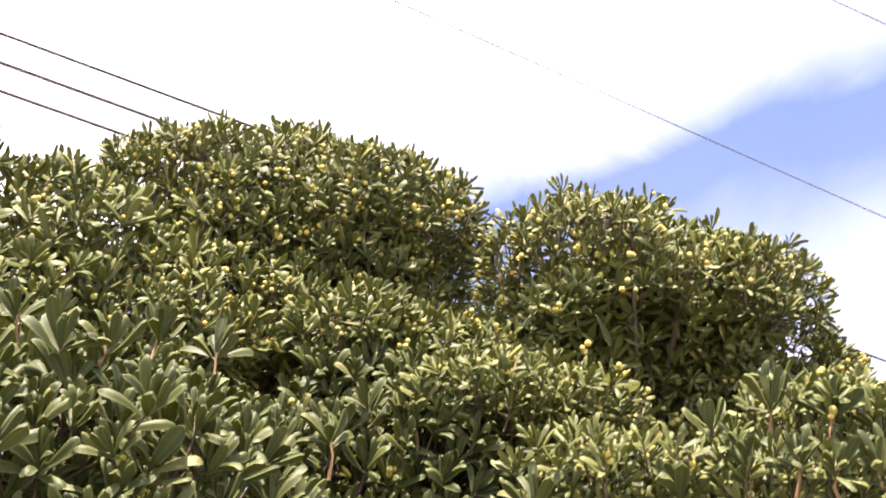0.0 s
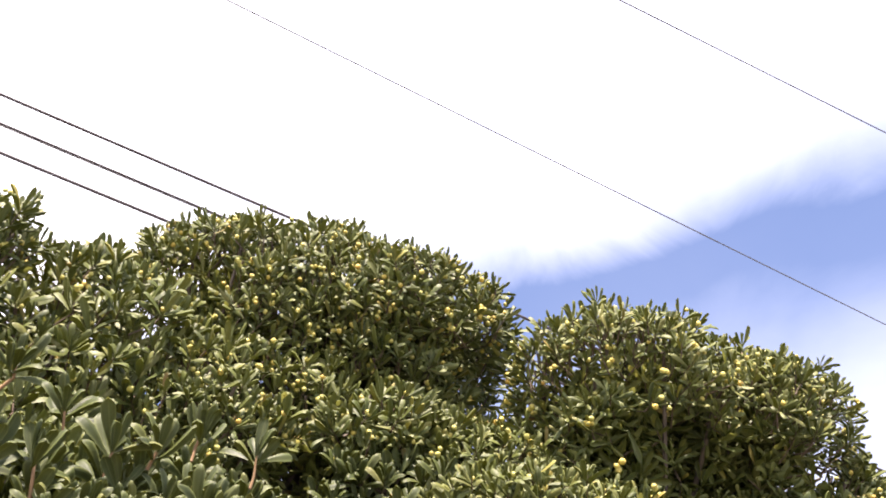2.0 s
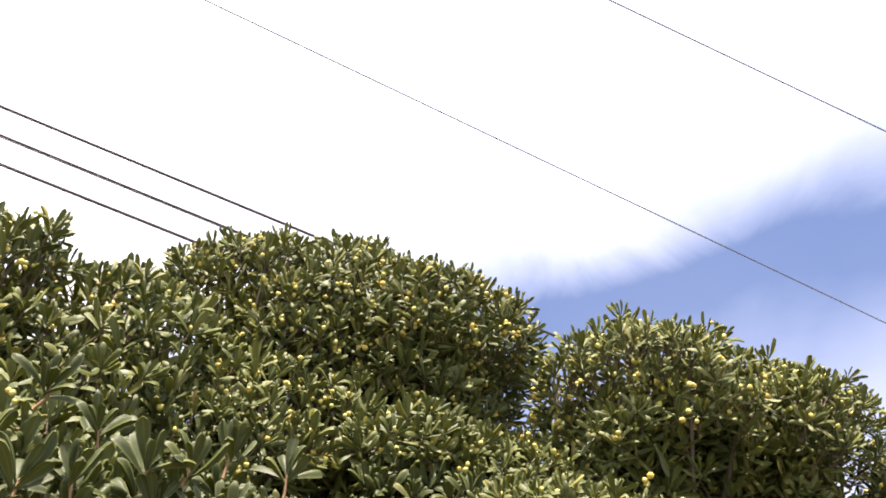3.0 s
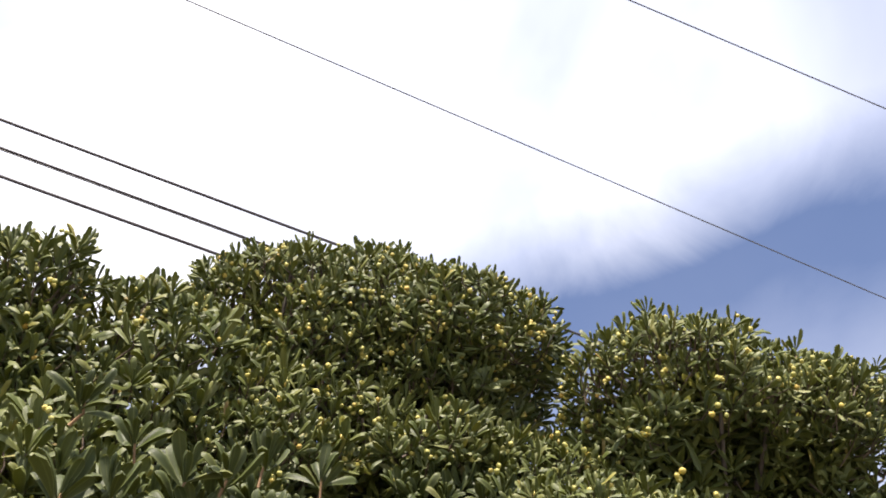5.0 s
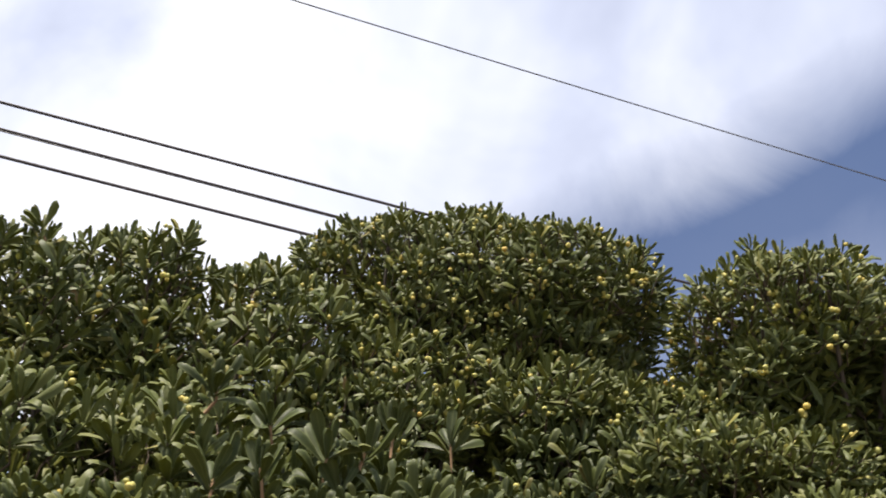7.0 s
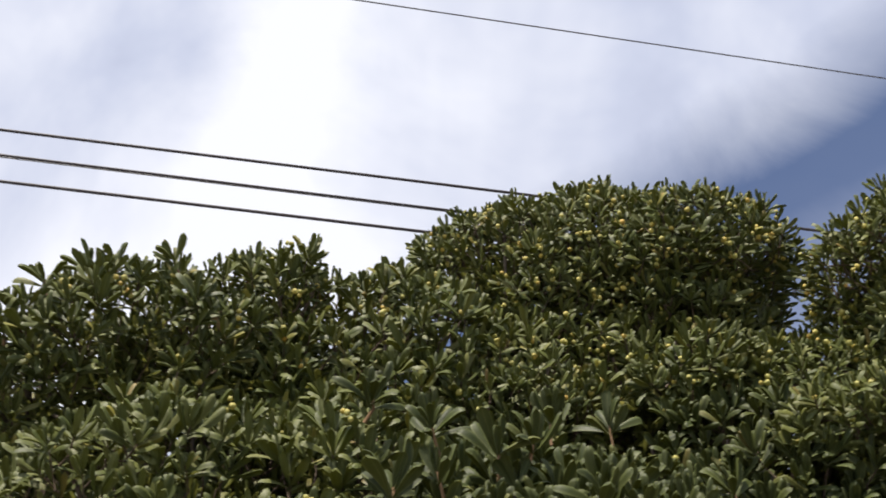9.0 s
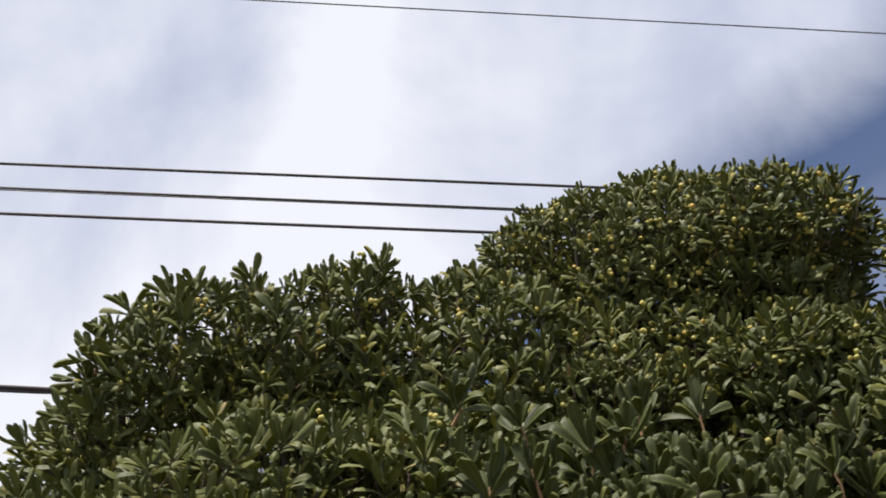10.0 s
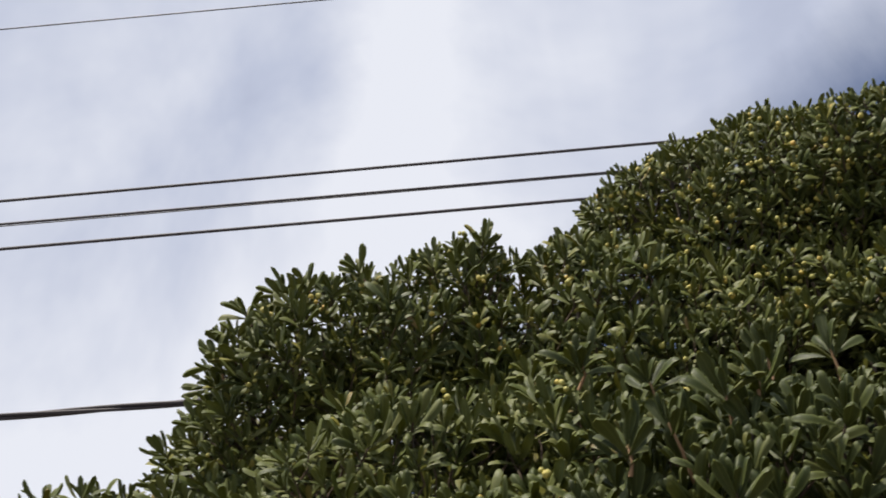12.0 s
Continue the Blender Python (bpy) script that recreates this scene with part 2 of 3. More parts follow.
PLAIN = [leaf_template(b, f, (0.0, 0.38, 0.80, 1.0), (0.020, 0.080, 0.130, 0.060), (-1, 0, 1), False) for b, f in BENDS]


def frames_from(axis, spin):
    """Turn matrices (n, 3, 3) whose columns are two sides and the axis itself."""
    axis = axis / np.linalg.norm(axis, axis=1)[:, None]
    other = np.where(np.abs(axis[:, 2:3]) < 0.9, [[0.0, 0.0, 1.0]], [[1.0, 0.0, 0.0]])
    s = np.cross(axis, other)
    s /= np.linalg.norm(s, axis=1)[:, None]
    u = np.cross(axis, s)
    c, d = np.cos(spin)[:, None], np.sin(spin)[:, None]
    return np.stack((c * s + d * u, -d * s + c * u, axis), axis=2)


def sprig_leaves(rng, tips, axes, sizes, count, lean_from=24, lean_to=84):
    """Matrices (n, 3, 3) and places (n, 3) of the leaves of whorls at tips that grow along axes."""
    turns = frames_from(axes, rng.uniform(0, 6.28, len(tips)))
    mats, places = [], []
    for k in range(count):
        share = k / (count - 1)
        lean = np.radians(lean_from + (lean_to - lean_from) * share ** 0.8 + rng.normal(0, 9, len(tips)))
        round_ = k * 2.39996 + rng.normal(0, 0.18, len(tips))
        length = sizes * (0.62 + 0.42 * min(1.0, share * 2.2)) * rng.uniform(0.82, 1.15, len(tips))
        out = np.stack((np.cos(round_), np.sin(round_), np.zeros_like(round_)), 1)
        side = np.stack((-np.sin(round_), np.cos(round_), np.zeros_like(round_)), 1)
        along = out * np.sin(lean)[:, None] + np.array([[0, 0, 1.0]]) * np.cos(lean)[:, None]
        upper = np.cross(along, side)
        tilt = rng.normal(0, 0.30, len(tips))
        s2 = side * np.cos(tilt)[:, None] + upper * np.sin(tilt)[:, None]
        upper = np.cross(along, s2)
        local = np.stack((along, s2, upper), 2) * length[:, None, None]
        wide = rng.uniform(0.85, 1.2, len(tips))
        local[:, :, 1] *= wide[:, None]
        mats.append(turns @ local)
        base = tips - axes * (0.02 * share)
        places.append(base)
    return np.concatenate(mats), np.concatenate(places)


def leaves_mesh(name, rng, mats, places, shapes, mat):
    kinds = rng.integers(0, len(shapes), len(mats))
    vs, fs, us, base = [], [], [], 0
    for k, (v, f, u) in enumerate(shapes):
        m = kinds == k
        if not m.any():
            continue
        w = np.einsum("nij,vj->nvi", mats[m], v) + places[m][:, None, :]
        n = len(w)
        vs.append(w.reshape(-1, 3))
        fs.append((f[None] + (np.arange(n) * len(v))[:, None, None] + base).reshape(-1, 4))
        us.append(np.tile(u, (n, 1)))
        base += n * len(v)
    return mesh_from_arrays(name, np.concatenate(vs), np.concatenate(fs), mat, np.concatenate(us))


def lumps(p, seed):
    """Lumpiness from -1 to 1 in shelves that lie flat."""
    return np.array([noise.fractal(Vector((x * 2.6 + seed, y * 2.6, z * 6.0)), 0.8, 2.0, 3) for x, y, z in p])


def spread(rng, lobes, others, spacing, shrink, tries, seed, depth, gap=-0.20):
    """Points on the outside of a group of lobes, about spacing apart, with outward normals."""
    pts, nrm = [], []
    for cx, cy, cz, rx, ry, rz in lobes:
        area = 4 * np.pi * ((rx * ry) ** 1.6 / 3 + (rx * rz) ** 1.6 / 3 + (ry * rz) ** 1.6 / 3) ** (1 / 1.6)
        n = int(area / spacing ** 2 * tries)
        d = rng.normal(size=(n, 3))
        d /= np.linalg.norm(d, axis=1)[:, None]
        r = np.array([rx, ry, rz])
        nn = d / r
        nn /= np.linalg.norm(nn, axis=1)[:, None]
        p = np.array([cx, cy, cz]) + d * r
        keep = np.ones(n, bool)
        for o in others:
            if o == (cx, cy, cz, rx, ry, rz):
                continue
            q = (p - np.array(o[:3])) / (np.array(o[3:]) - 0.015)
            keep &= (q * q).sum(1) > 1
        # the back and the underside, which lie deep in shade, stay thinner
        keep &= rng.random(n) < np.clip(0.85 - 1.4 * nn[:, 1], 0.06, 1)
        p, nn = p[keep], nn[keep]
        if len(p):
            lump = lumps(p, seed)
            # the tops are even and closed, the flanks break up into shelves
            top = np.clip((nn[:, 2] - 0.30) / 0.35, 0, 1)
            hold = lump > gap - 0.8 * top
            p = p + nn * (np.clip(lump, -0.5, 0.42) * depth * (1 - 0.6 * top) + rng.normal(0, 0.014, len(p)) - shrink)[:, None]
            pts.append(p[hold])
            nrm.append(nn[hold])
    pts, nrm = np.concatenate(pts), np.concatenate(nrm)
    order = rng.permutation(len(pts))
    taken, cells = [], {}
    for i in order:
        c = tuple((pts[i] // spacing).astype(int))
        near = False
        for dx in (-1, 0, 1):
            for dy in (-1, 0, 1):
                for dz in (-1, 0, 1):
                    for j in cells.get((c[0] + dx, c[1] + dy, c[2] + dz), ()):
                        if ((pts[i] - pts[j]) ** 2).sum() < spacing * spacing:
                            near = True
        if not near:
            cells.setdefault(c, []).append(i)
            taken.append(i)
    return pts[taken], nrm[taken]


def fruit_mesh():
    verts, faces = [], []
    rings, sides = 4, 7
    for i in range(rings):
        a = np.pi * (i + 0.35) / (rings - 0.3)
        for j in range(sides):
            b = 2 * np.pi * j / sides
            verts.append((np.sin(a) * np.cos(b) * (1 + 0.05 * np.cos(3 * b)), np.sin(a) * np.sin(b) * (1 + 0.05 * np.cos(3 * b)), np.cos(a)))
    for i in range(rings - 1):
        for j in range(sides):
            k = (j + 1) % sides
            faces.append((i * sides + j, (i + 1) * sides + j, (i + 1) * sides + k, i * sides + k))
    top, low = len(verts), len(verts) + 1
    verts += [(0, 0, 1.0), (0, 0, -1.08)]
    last = (rings - 1) * sides
    for j in range(sides):
        k = (j + 1) % sides
        faces.append((top, j, k, k))
        faces.append((low, last + k, last + j, last + j))
    me = bpy.data.meshes.new("fruit")
    me.from_pydata(verts, [], [tuple(dict.fromkeys(f)) for f in faces])
    me.polygons.foreach_set("use_smooth", np.ones(len(me.polygons), dtype=bool))
    me.materials.append(FRUIT)
    return me


FRUIT_MESH = fruit_mesh()
LEAF_MESHES = {mat.name: [mesh_from_arrays("leaf", v, f, mat, u) for v, f, u in SHAPES] for mat in (LEAF, BRIGHT_LEAF, DEEP_SHADED_LEAF)}


def to_matrix(m, p):
    out = Matrix.Identity(4)
    for i in range(3):
        for j in range(3):
            out[i][j] = m[i][j]
        out[i][3] = p[i]
    return out


# ---- ground ----
def ground():
    n, far = 24, 900.0
    g = np.sign(np.linspace(-1, 1, n)) * np.abs(np.linspace(-1, 1, n)) ** 3 * far
    verts = np.array([(x, y, 0.0) for y in g for x in g])
    faces = np.array([(j * n + i, j * n + i + 1, (j + 1) * n + i + 1, (j + 1) * n + i) for j in range(n - 1) for i in range(n - 1)])
    tagged(new("ground", mesh_from_arrays("ground", verts, faces, GROUND)), "unseen grey ground below the hedge, toned for bounce light", "ground", kind="structure")


ground()

# ---- bushes ----
# lobes of each crown: centre (x, y, z) and half sizes (x, y, z)
LEFT = [
    (-0.72, 2.36, 2.79, 0.34, 0.46, 0.41),
    (-0.49, 2.19, 2.97, 0.46, 0.41, 0.37),
    (-0.20, 2.14, 2.99, 0.24, 0.30, 0.46),
    (-0.89, 2.32, 2.37, 0.21, 0.46, 0.50),
    (-0.36, 2.12, 2.36, 0.55, 0.58, 0.51),
    (0.14, 2.15, 2.86, 0.42, 0.36, 0.57),
    (-1.18, 2.29, 2.40, 0.33, 0.40, 0.44),
    (-0.20, 2.18, 2.68, 0.34, 0.36, 0.34),
    (-0.03, 1.80, 2.29, 0.33, 0.32, 0.44),
    (-0.03, 2.20, 3.00, 0.22, 0.28, 0.36),
]
MIDDLE = [
    (0.46, 2.19, 3.34, 0.36, 0.34, 0.41),
    (0.77, 2.18, 3.43, 0.48, 0.39, 0.38),
    (0.91, 2.07, 3.41, 0.34, 0.43, 0.23),
    (0.49, 2.18, 2.78, 0.62, 0.42, 0.57),
    (0.86, 2.14, 3.13, 0.33, 0.37, 0.30),
    (0.86, 1.98, 2.95, 0.36, 0.28, 0.24),
    (0.48, 2.00, 2.86, 0.34, 0.26, 0.24),
]
FRONT = [
    (0.46, 1.86, 2.32, 0.50, 0.36, 0.40),
    (0.92, 1.86, 2.60, 0.38, 0.28, 0.36),
    (0.29, 1.51, 2.10, 0.46, 0.35, 0.40),
    (0.99, 1.81, 2.42, 0.39, 0.34, 0.45),
]
RIGHT = [
    (1.33, 1.70, 3.04, 0.25, 0.34, 0.28),
    (1.72, 1.63, 3.13, 0.41, 0.36, 0.34),
    (1.91, 1.76, 2.94, 0.34, 0.45, 0.36),
    (1.18, 1.60, 2.67, 0.34, 0.25, 0.16),
    (1.65, 1.87, 2.70, 0.66, 0.30, 0.32),
    (2.08, 2.02, 2.72, 0.42, 0.32, 0.42),
    (1.63, 1.20, 2.35, 0.40, 0.28, 0.36),
    (2.35, 1.55, 2.70, 0.35, 0.40, 0.40),
    (1.72, 2.15, 2.80, 0.55, 0.32, 0.50),
    (1.68, 1.59, 3.16, 0.27, 0.31, 0.31),
    (1.45, 1.62, 3.13, 0.40, 0.31, 0.30),
    (1.20, 1.38, 2.40, 0.25, 0.20, 0.18),
    (1.25, 1.85, 2.80, 0.40, 0.28, 0.36),
]
CROWNS = {"left": LEFT, "mid": MIDDLE, "front": FRONT, "right": RIGHT}
FOOT = {"left": [(-0.7, 2.3, 1.35, 0.75, 0.6, 1.0), (-0.1, 2.2, 1.3, 0.7, 0.6, 1.0)],
        "mid": [(0.6, 2.35, 1.5, 0.75, 0.6, 1.2)],
        "front": [(0.15, 1.75, 1.1, 0.65, 0.5, 0.95), (0.85, 1.85, 1.2, 0.6, 0.5, 1.0)],
        "right": [(1.55, 1.95, 1.3, 0.7, 0.5, 1.1), (2.2, 1.95, 1.3, 0.6, 0.5, 1.1)]}


SHELVES = {"left": 0.11, "mid": 0.08, "front": 0.075, "right": 0.11}
OUTWARD = {"left": 0.60, "mid": 0.75, "front": 0.50, "right": 1.0}
SPACING = {"left": 0.050, "mid": 0.040, "front": 0.050, "right": 0.038}
LEAF_SIZE = {"left": 0.061, "mid": 0.050, "front": 0.062, "right": 0.045}
INSET = {"left": 0.068, "mid": 0.056, "front": 0.062, "right": 0.062}
BEARING = {"left": 0.8, "mid": 2.1, "front": 0.6, "right": 2.0}
# where clusters of ripe capsules and long shoots stand
HERO_FRUIT = {
    "left": [(0.047, 1.819, 3.046), (-0.157, 1.855, 3.109), (-0.210, 1.975, 3.373), (-0.290, 1.823, 3.003), (-0.268, 1.657, 2.655), (-0.562, 1.793, 3.042)],
    "mid": [(0.445, 1.850, 3.351), (0.574, 1.826, 3.391), (0.440, 1.861, 3.240), (0.686, 1.836, 3.264), (0.993, 1.668, 3.350), (0.907, 1.641, 3.397),
            (0.574, 1.794, 2.992), (0.631, 1.796, 2.972), (0.472, 1.795, 3.008), (0.596, 1.883, 3.225), (0.370, 1.861, 3.343), (0.667, 1.770, 3.399)],
    "front": [(0.847, 1.605, 2.805), (-0.042, 1.473, 2.542), (-0.093, 1.428, 2.346)],
    "right": [(1.278, 1.358, 2.972), (1.173, 1.379, 2.781), (1.303, 1.353, 3.056), (1.180, 1.412, 3.079), (1.507, 1.323, 3.154), (1.389, 0.989, 2.472),
              (1.220, 1.340, 2.700), (1.088, 1.508, 3.091)],
}
HERO_SHOOTS = {
    "left": [(-0.823, 1.928, 3.065), (-0.771, 1.929, 3.156), (-0.605, 1.869, 3.180), (-0.485, 1.899, 3.245), (-0.829, 1.923, 3.010), (-0.306, 1.945, 3.274)],
    "mid": [],
    "front": [(0.000, 1.520, 2.640), (0.082, 1.265, 2.351), (0.176, 1.275, 2.409), (0.427, 1.453, 2.585), (0.020, 1.290, 2.334), (0.240, 1.300, 2.440),
              (0.330, 1.480, 2.608), (0.100, 1.440, 2.540), (0.980, 1.600, 2.800), (0.860, 1.560, 2.620), (0.673, 1.520, 2.520)],
    "right": [(1.267, 1.090, 2.428), (1.320, 1.027, 2.417), (1.268, 1.159, 2.526), (1.328, 1.069, 2.549), (1.425, 0.960, 2.398), (1.186, 1.180, 2.395),
              (1.366, 0.990, 2.396), (0.974, 1.301, 2.373), (1.470, 0.970, 2.480), (1.400, 1.000, 2.520)],
}


def trunk_and_limbs(rng, bush, lobes, base):
    """One short trunk that divides into limbs, one for each lobe, with side branches."""
    fork = np.array([base[0], base[1], 0.55])
    line = [np.array([base[0] + 0.03, base[1] + 0.02, -0.03]), np.array([base[0] + 0.01, base[1], 0.25]), fork]
    part("trunk", mesh_from_arrays("trunk", *tube_arrays(line, (0.085, 0.07, 0.06), 10), BARK), bush)
    for cx, cy, cz, rx, ry, rz in lobes:
        end = np.array([cx, cy + 0.14, cz + rz * 0.35])
        way = [fork - [0, 0, 0.04]]
        for s in (0.3, 0.6, 1.0):
            p = fork * (1 - s) + end * s
            # limbs rise behind the foliage and bend forward into their lobe
            p = p + rng.normal(0, 0.05, 3) * (1 - s) + np.array([0, 0.34 * math.sin(math.pi * s), 0])
            way.append(p)
        pieces = [tube_arrays(way, (0.042, 0.032, 0.022, 0.010), 8)]
        for _ in range(9):
            s = rng.uniform(0.35, 0.95)
            a = way[1] * (1 - s) + way[3] * s
            d = rng.normal(size=3)
            d[2] = abs(d[2]) * 0.8 + 0.2
            d /= np.linalg.norm(d)
            b = np.array([cx, cy, cz]) + d * np.array([rx, ry, rz]) * 0.86
            mid = (a + b) / 2 + rng.normal(0, 0.03, 3)
            pieces.append(tube_arrays([a, mid, b], (0.013, 0.009, 0.004), 5))
        part("limb", mesh_from_arrays("limb", *join_arrays(pieces), BARK), bush)


def twig_arrays(rng, tips, axes, length, thick):
    pieces = []
    for p, a in zip(tips, axes):
        d = a * 0.8 + rng.normal(0, 0.16, 3)
        l = length * rng.uniform(0.7, 1.3)
        pieces.append(tube_arrays([p - d * l, p - a * l * 0.45 + rng.normal(0, 0.005, 3), p + a * 0.004], (thick * 1.2, thick, thick * 0.8), 4))
    return join_arrays(pieces)


def build_bush(key, seed, label):
    rng = np.random.default_rng(seed)
    lobes = CROWNS[key]
    every = [l for k in CROWNS for l in CROWNS[k]] + [l for k in FOOT for l in FOOT[k]]
    base = (sum(l[0] for l in FOOT[key]) / len(FOOT[key]), sum(l[1] for l in FOOT[key]) / len(FOOT[key]))
    bush = tagged(new("bush"), label, "bush", group="bushes of the hedge")
    bush.empty_display_size = 0.1
    trunk_and_limbs(rng, bush, lobes, base)

    fine = key != "front"
    foliage = {"right": BRIGHT_LEAF, "front": DEEP_SHADED_LEAF}.get(key, LEAF)
    leans = (18, 70) if fine else (16, 66)
    tips, nrm = spread(rng, lobes, every, SPACING[key], INSET[key], 9.0, seed, SHELVES[key], {"right": -0.10, "left": -0.02, "mid": -0.14, "front": -0.18}[key])
    axes = nrm * OUTWARD[key] + np.array([0, -0.10, 0.60]) + rng.normal(0, 0.26, tips.shape)
    axes /= np.linalg.norm(axes, axis=1)[:, None]
    sizes = rng.uniform(0.8, 1.2, len(tips)) * LEAF_SIZE[key]
    # the foremost whorls are single sprigs with single leaves
    front = np.argsort(tips[:, 1] + 0.35 * np.abs(tips[:, 2] - 2.9))[:26]
    rest = np.ones(len(tips), bool)
    rest[front] = False
    for i in front:
        sprig = part("sprig", mesh_from_arrays("sprig", *twig_arrays(rng, tips[i:i + 1], axes[i:i + 1], 0.09, 0.0022), STEM), bush)
        mats, places = sprig_leaves(rng, tips[i:i + 1], axes[i:i + 1], sizes[i:i + 1], 11, *leans)
        for m, p in zip(mats, places):
            leaf = part("leaf", LEAF_MESHES[foliage.name][rng.integers(0, 4)], sprig)
            leaf.matrix_basis = to_matrix(m, p)
    # long young shoots that stand out of the front
    for p in HERO_SHOOTS[key]:
        tip = np.array([p]) - [[0, 0, 0.03]]
        axis = np.array([[rng.normal(-0.1, 0.2) - (0.5 if key == "left" else 0.0), -0.40 + rng.normal(0, 0.15), 0.9]])
        axis /= np.linalg.norm(axis)
        sprig = part("sprig", mesh_from_arrays("sprig", *twig_arrays(rng, tip, axis, 0.07, 0.0030), TWIG), bush, "tan leafy shoot")
        mats, places = sprig_leaves(rng, tip, axis, rng.uniform(0.066, 0.076, 1) if key == "left" else rng.uniform(0.062, 0.076, 1), 10, 14, 64)
        for m, q in zip(mats, places):
            leaf = part("leaf", LEAF_MESHES[DEEP_SHADED_LEAF.name if key == "right" else foliage.name][rng.integers(0, 4)], sprig)
            leaf.matrix_basis = to_matrix(m, q)
    inner, inner_n = spread(rng, lobes, every, 0.058, 0.18, 5.0, seed + 3, 0.05)
    deep, deep_n = spread(rng, lobes, every, 0.065, 0.24, 4.0, seed + 5, 0.03)
    low, low_n = spread(rng, FOOT[key], every, 0.082, 0.0, 4.0, seed + 7, 0.06)

    def grown(n):
        a = n * 0.7 + np.array([0, 0, 0.6]) + rng.normal(0, 0.35, n.shape)
        return a / np.linalg.norm(a, axis=1)[:, None]

    inner_a, deep_a, low_a = grown(inner_n), grown(deep_n), grown(low_n)
    # loose foliage that fills the heart of each lobe
    core = []
    for cx, cy, cz, rx, ry, rz in lobes:
        d = rng.normal(size=(190, 3))
        d *= (rng.uniform(0.20, 0.74, 190) / np.linalg.norm(d, axis=1))[:, None]
        core.append(np.array([cx, cy, cz]) + d * np.array([rx, ry, rz]))
    core = np.concatenate(core)
    core_a = grown(rng.normal(0, 0.5, core.shape))
    sets = [sprig_leaves(rng, tips[rest], axes[rest], sizes[rest], 10 if key in ("mid", "right") else 11, *leans),
            sprig_leaves(rng, inner, inner_a, rng.uniform(0.048, 0.062, len(inner)), 9),
            sprig_leaves(rng, deep, deep_a, rng.uniform(0.050, 0.066, len(deep)), 9),
            sprig_leaves(rng, core, core_a, rng.uniform(0.050, 0.066, len(core)), 8),
            sprig_leaves(rng, low, low_a, rng.uniform(0.068, 0.088, len(low)), 9)]
    def crown(name, chosen, shapes, label):
        mats = np.concatenate([s[0] for s in chosen])
        places = np.concatenate([s[1] for s in chosen])
        part(name, leaves_mesh(name, rng, mats, places, shapes, foliage), bush, label, "stuff")

    crown("crown", sets[:1], SMALL if fine else SHAPES, "dense dull green whorled leaves" if fine else "large upright deep green leaves, tone lowered for shade")
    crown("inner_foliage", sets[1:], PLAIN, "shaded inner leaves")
    stems = join_arrays([twig_arrays(rng, tips[rest], axes[rest], 0.09, 0.0018), twig_arrays(rng, inner, inner_a, 0.10, 0.0022)])
    part("twig", mesh_from_arrays("twig", *stems, STEM), bush, "woody twigs, coloured dark for the shaded inside", "stuff")

    # seed capsules in the hearts of some whorls, more of them towards the tops
    high = (tips[:, 2] - 2.4) / 1.2
    chance = np.clip(0.05 + 0.26 * high, 0.03, 0.36) * BEARING[key] * (nrm[:, 1] < 0.35)
    bearing = np.where((rng.random(len(tips)) < chance) & (tips[:, 2] > 2.1))[0]
    spots = []
    for i in bearing:
        for _ in range(rng.choice((1, 1, 1, 2, 2, 3, 4))):
            spots.append(tips[i] + axes[i] * rng.uniform(0.004, 0.018) + nrm[i] * 0.004 + rng.normal(0, 0.007, 3))
    for p in HERO_FRUIT[key]:
        for _ in range(3):
            spots.append(np.array(p) + rng.normal(0, 0.008, 3))
    spots = np.array(spots)
    spots = spots[np.argsort(spots[:, 1])]
    radius = rng.uniform(0.0052, 0.0078, len(spots))
    turns = frames_from(rng.normal(size=(len(spots), 3)), rng.uniform(0, 6, len(spots))) * radius[:, None, None]
    for m, p in zip(turns[:290], spots[:290]):
        fruit = part("fruit", FRUIT_MESH, bush)
        fruit.matrix_basis = to_matrix(m, p)
    if len(spots) > 290:
        v = np.array([x.co for x in FRUIT_MESH.vertices])
        f = np.array([(*x.vertices, x.vertices[-1])[:4] for x in FRUIT_MESH.polygons if len(x.vertices) == 4])
        pieces = [(v @ m.T + p, f) for m, p in zip(turns[290:], spots[290:])]
        part("fruit_remainder", mesh_from_arrays("fruit_remainder", *join_arrays(pieces), FRUIT), bush, "small yellow seed capsules", "stuff")
    return bush


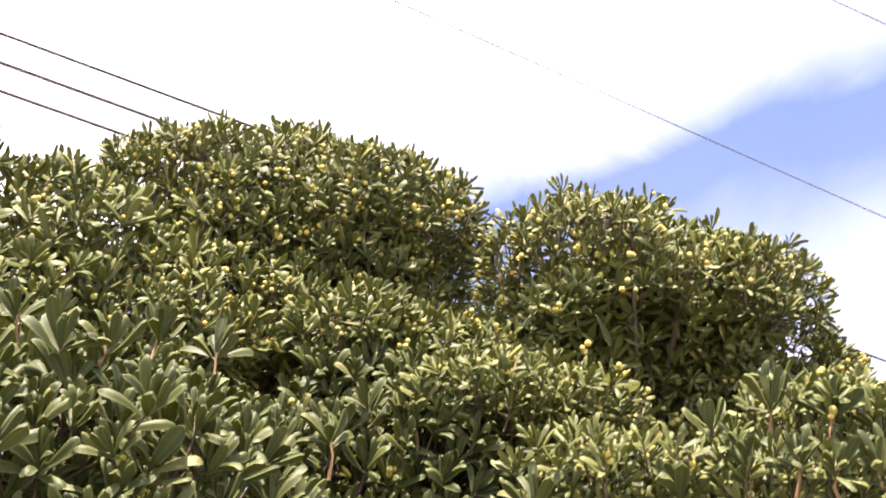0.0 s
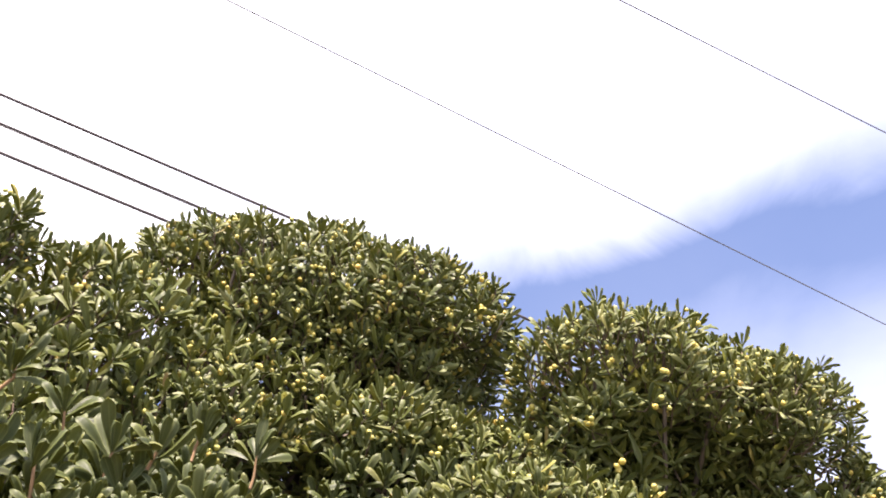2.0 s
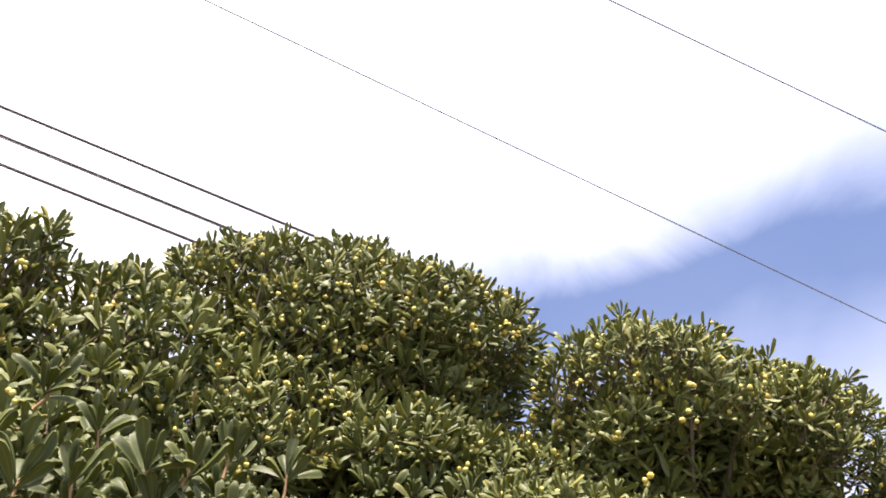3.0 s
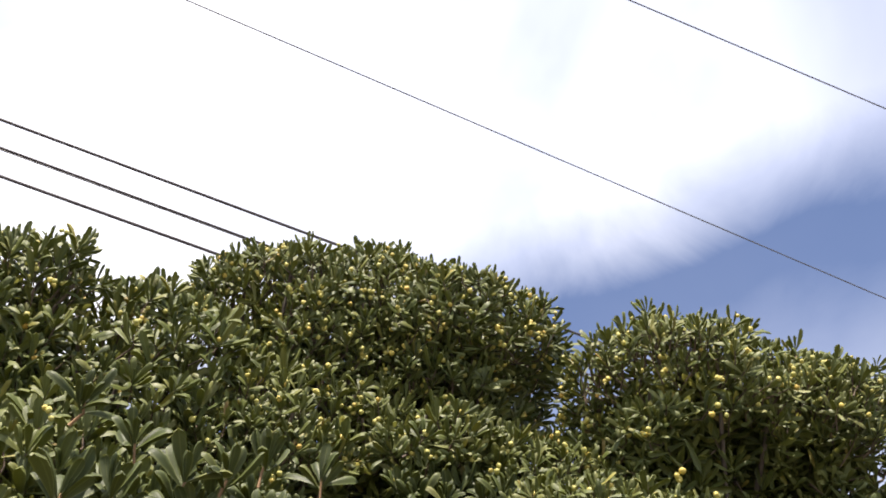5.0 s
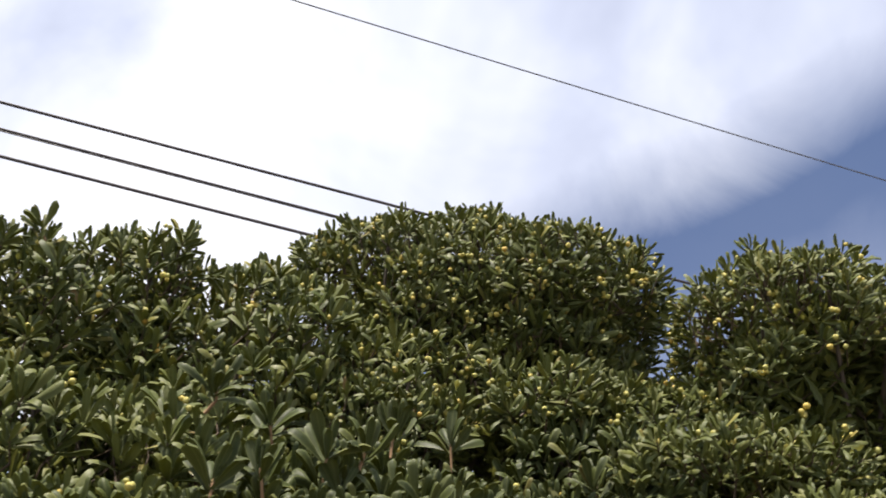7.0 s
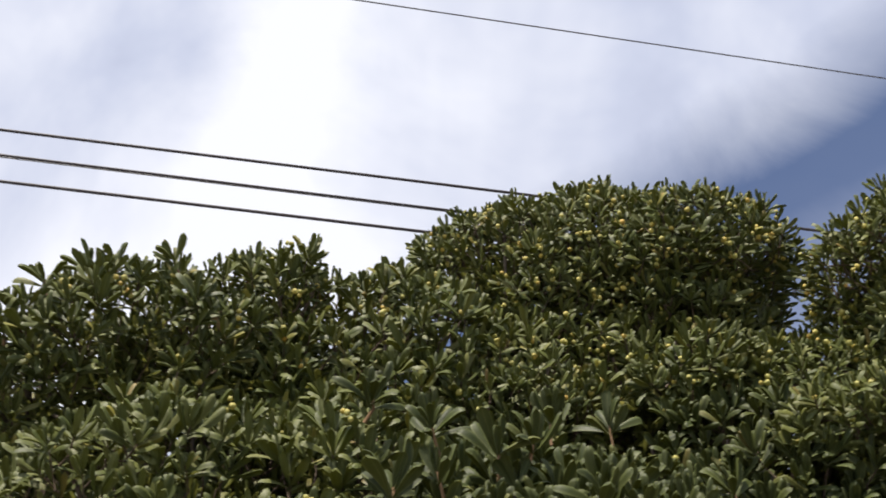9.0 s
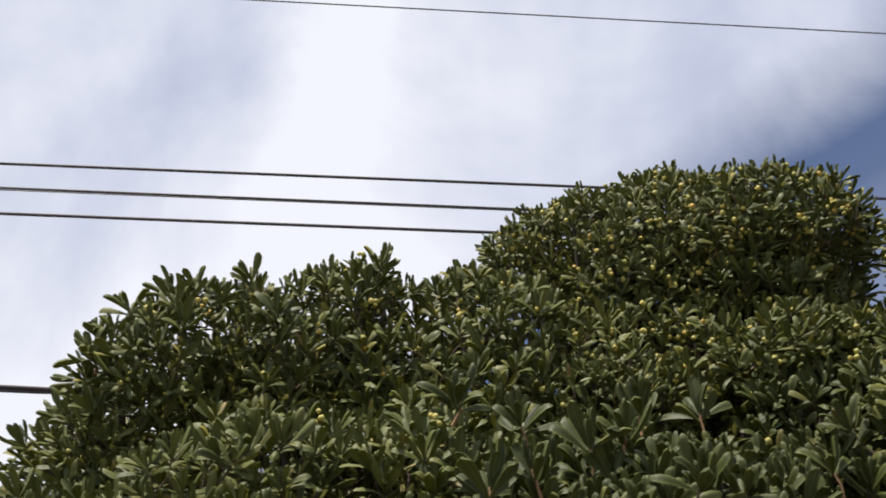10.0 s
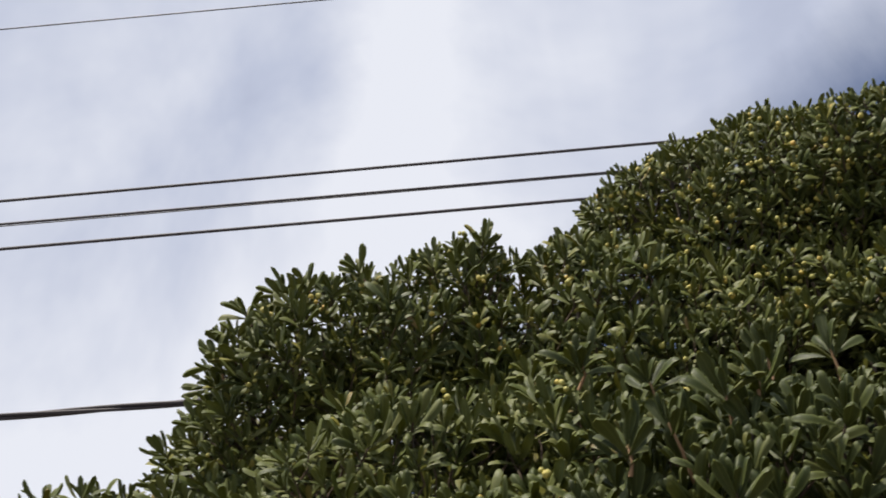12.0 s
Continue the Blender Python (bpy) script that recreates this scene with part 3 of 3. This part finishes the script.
build_bush("left", 11, "rounded evergreen bush with glossy whorled leaves and few seed capsules")
build_bush("mid", 23, "tall domed evergreen bush with many yellow seed capsules")
build_bush("front", 37, "low leafy evergreen bush with large upright leaves")
build_bush("right", 41, "broad domed evergreen bush with leaf shelves and yellow capsules")


# ---- overhead wires ----
def wire_line(y, z, slope, reach=60.0, turns=0.0, off=0.0, phase=0.0, drift=0.0):
    near = np.linspace(-9, 9, 145 if turns else 37)
    far = np.linspace(9, reach, 60 if turns else 18)[1:]
    xs = np.concatenate((-far[::-1], near, far))
    sag = z + slope * xs + 0.00006 * xs ** 2
    a = xs * turns + phase
    return np.stack((xs, y + drift * xs + off * np.cos(a), sag + off * np.sin(a)), 1)


def overhead_wire(name, y, z, slope, radius, mat, label, drift=0.0):
    line = wire_line(y, z, slope, drift=drift)
    ob = new(name, mesh_from_arrays(name, *tube_arrays(line, np.full(len(line), radius), 8), mat))
    return tagged(ob, label, "wire", group="overhead wires")


overhead_wire("overhead_wire", 6.896, 8.852, 0.0023, 0.0157, WIRE, "dark insulated overhead wire above the hedge", drift=-0.0004)
overhead_wire("overhead_wire", 6.725, 8.322, -0.0012, 0.0129, WIRE, "dark overhead wire between two thicker wires", drift=0.0002)
overhead_wire("overhead_wire", 6.686, 7.955, 0.0003, 0.0157, WIRE, "dark insulated overhead wire above the hedge", drift=-0.0000)
overhead_wire("overhead_wire", 7.317, 12.553, -0.0012, 0.0097, THIN, "thin grey overhead wire high above the hedge", drift=0.0003)
overhead_wire("overhead_wire", 6.528, 15.992, 0.0006, 0.0120, THIN, "thin grey overhead wire highest of all", drift=-0.0504)
overhead_wire("overhead_wire", 6.725, 8.300, 0.0003, 0.0056, THIN, "thin grey overhead wire close under a thicker one", drift=0.0002)


def cable_bundle(y, z, slope):
    """Three insulated strands twisted round one another."""
    bundle = tagged(new("cable_bundle"), "thick black cable of twisted strands beside the hedge", "cable")
    bundle.empty_display_size = 0.1
    for k in range(3):
        line = wire_line(y, z, slope, turns=1.8, off=0.0178, phase=k * 2.094)
        part("strand", mesh_from_arrays("strand", *tube_arrays(line, np.full(len(line), 0.0159), 8), WIRE), bundle)


cable_bundle(6.929, 6.194, -0.0012)
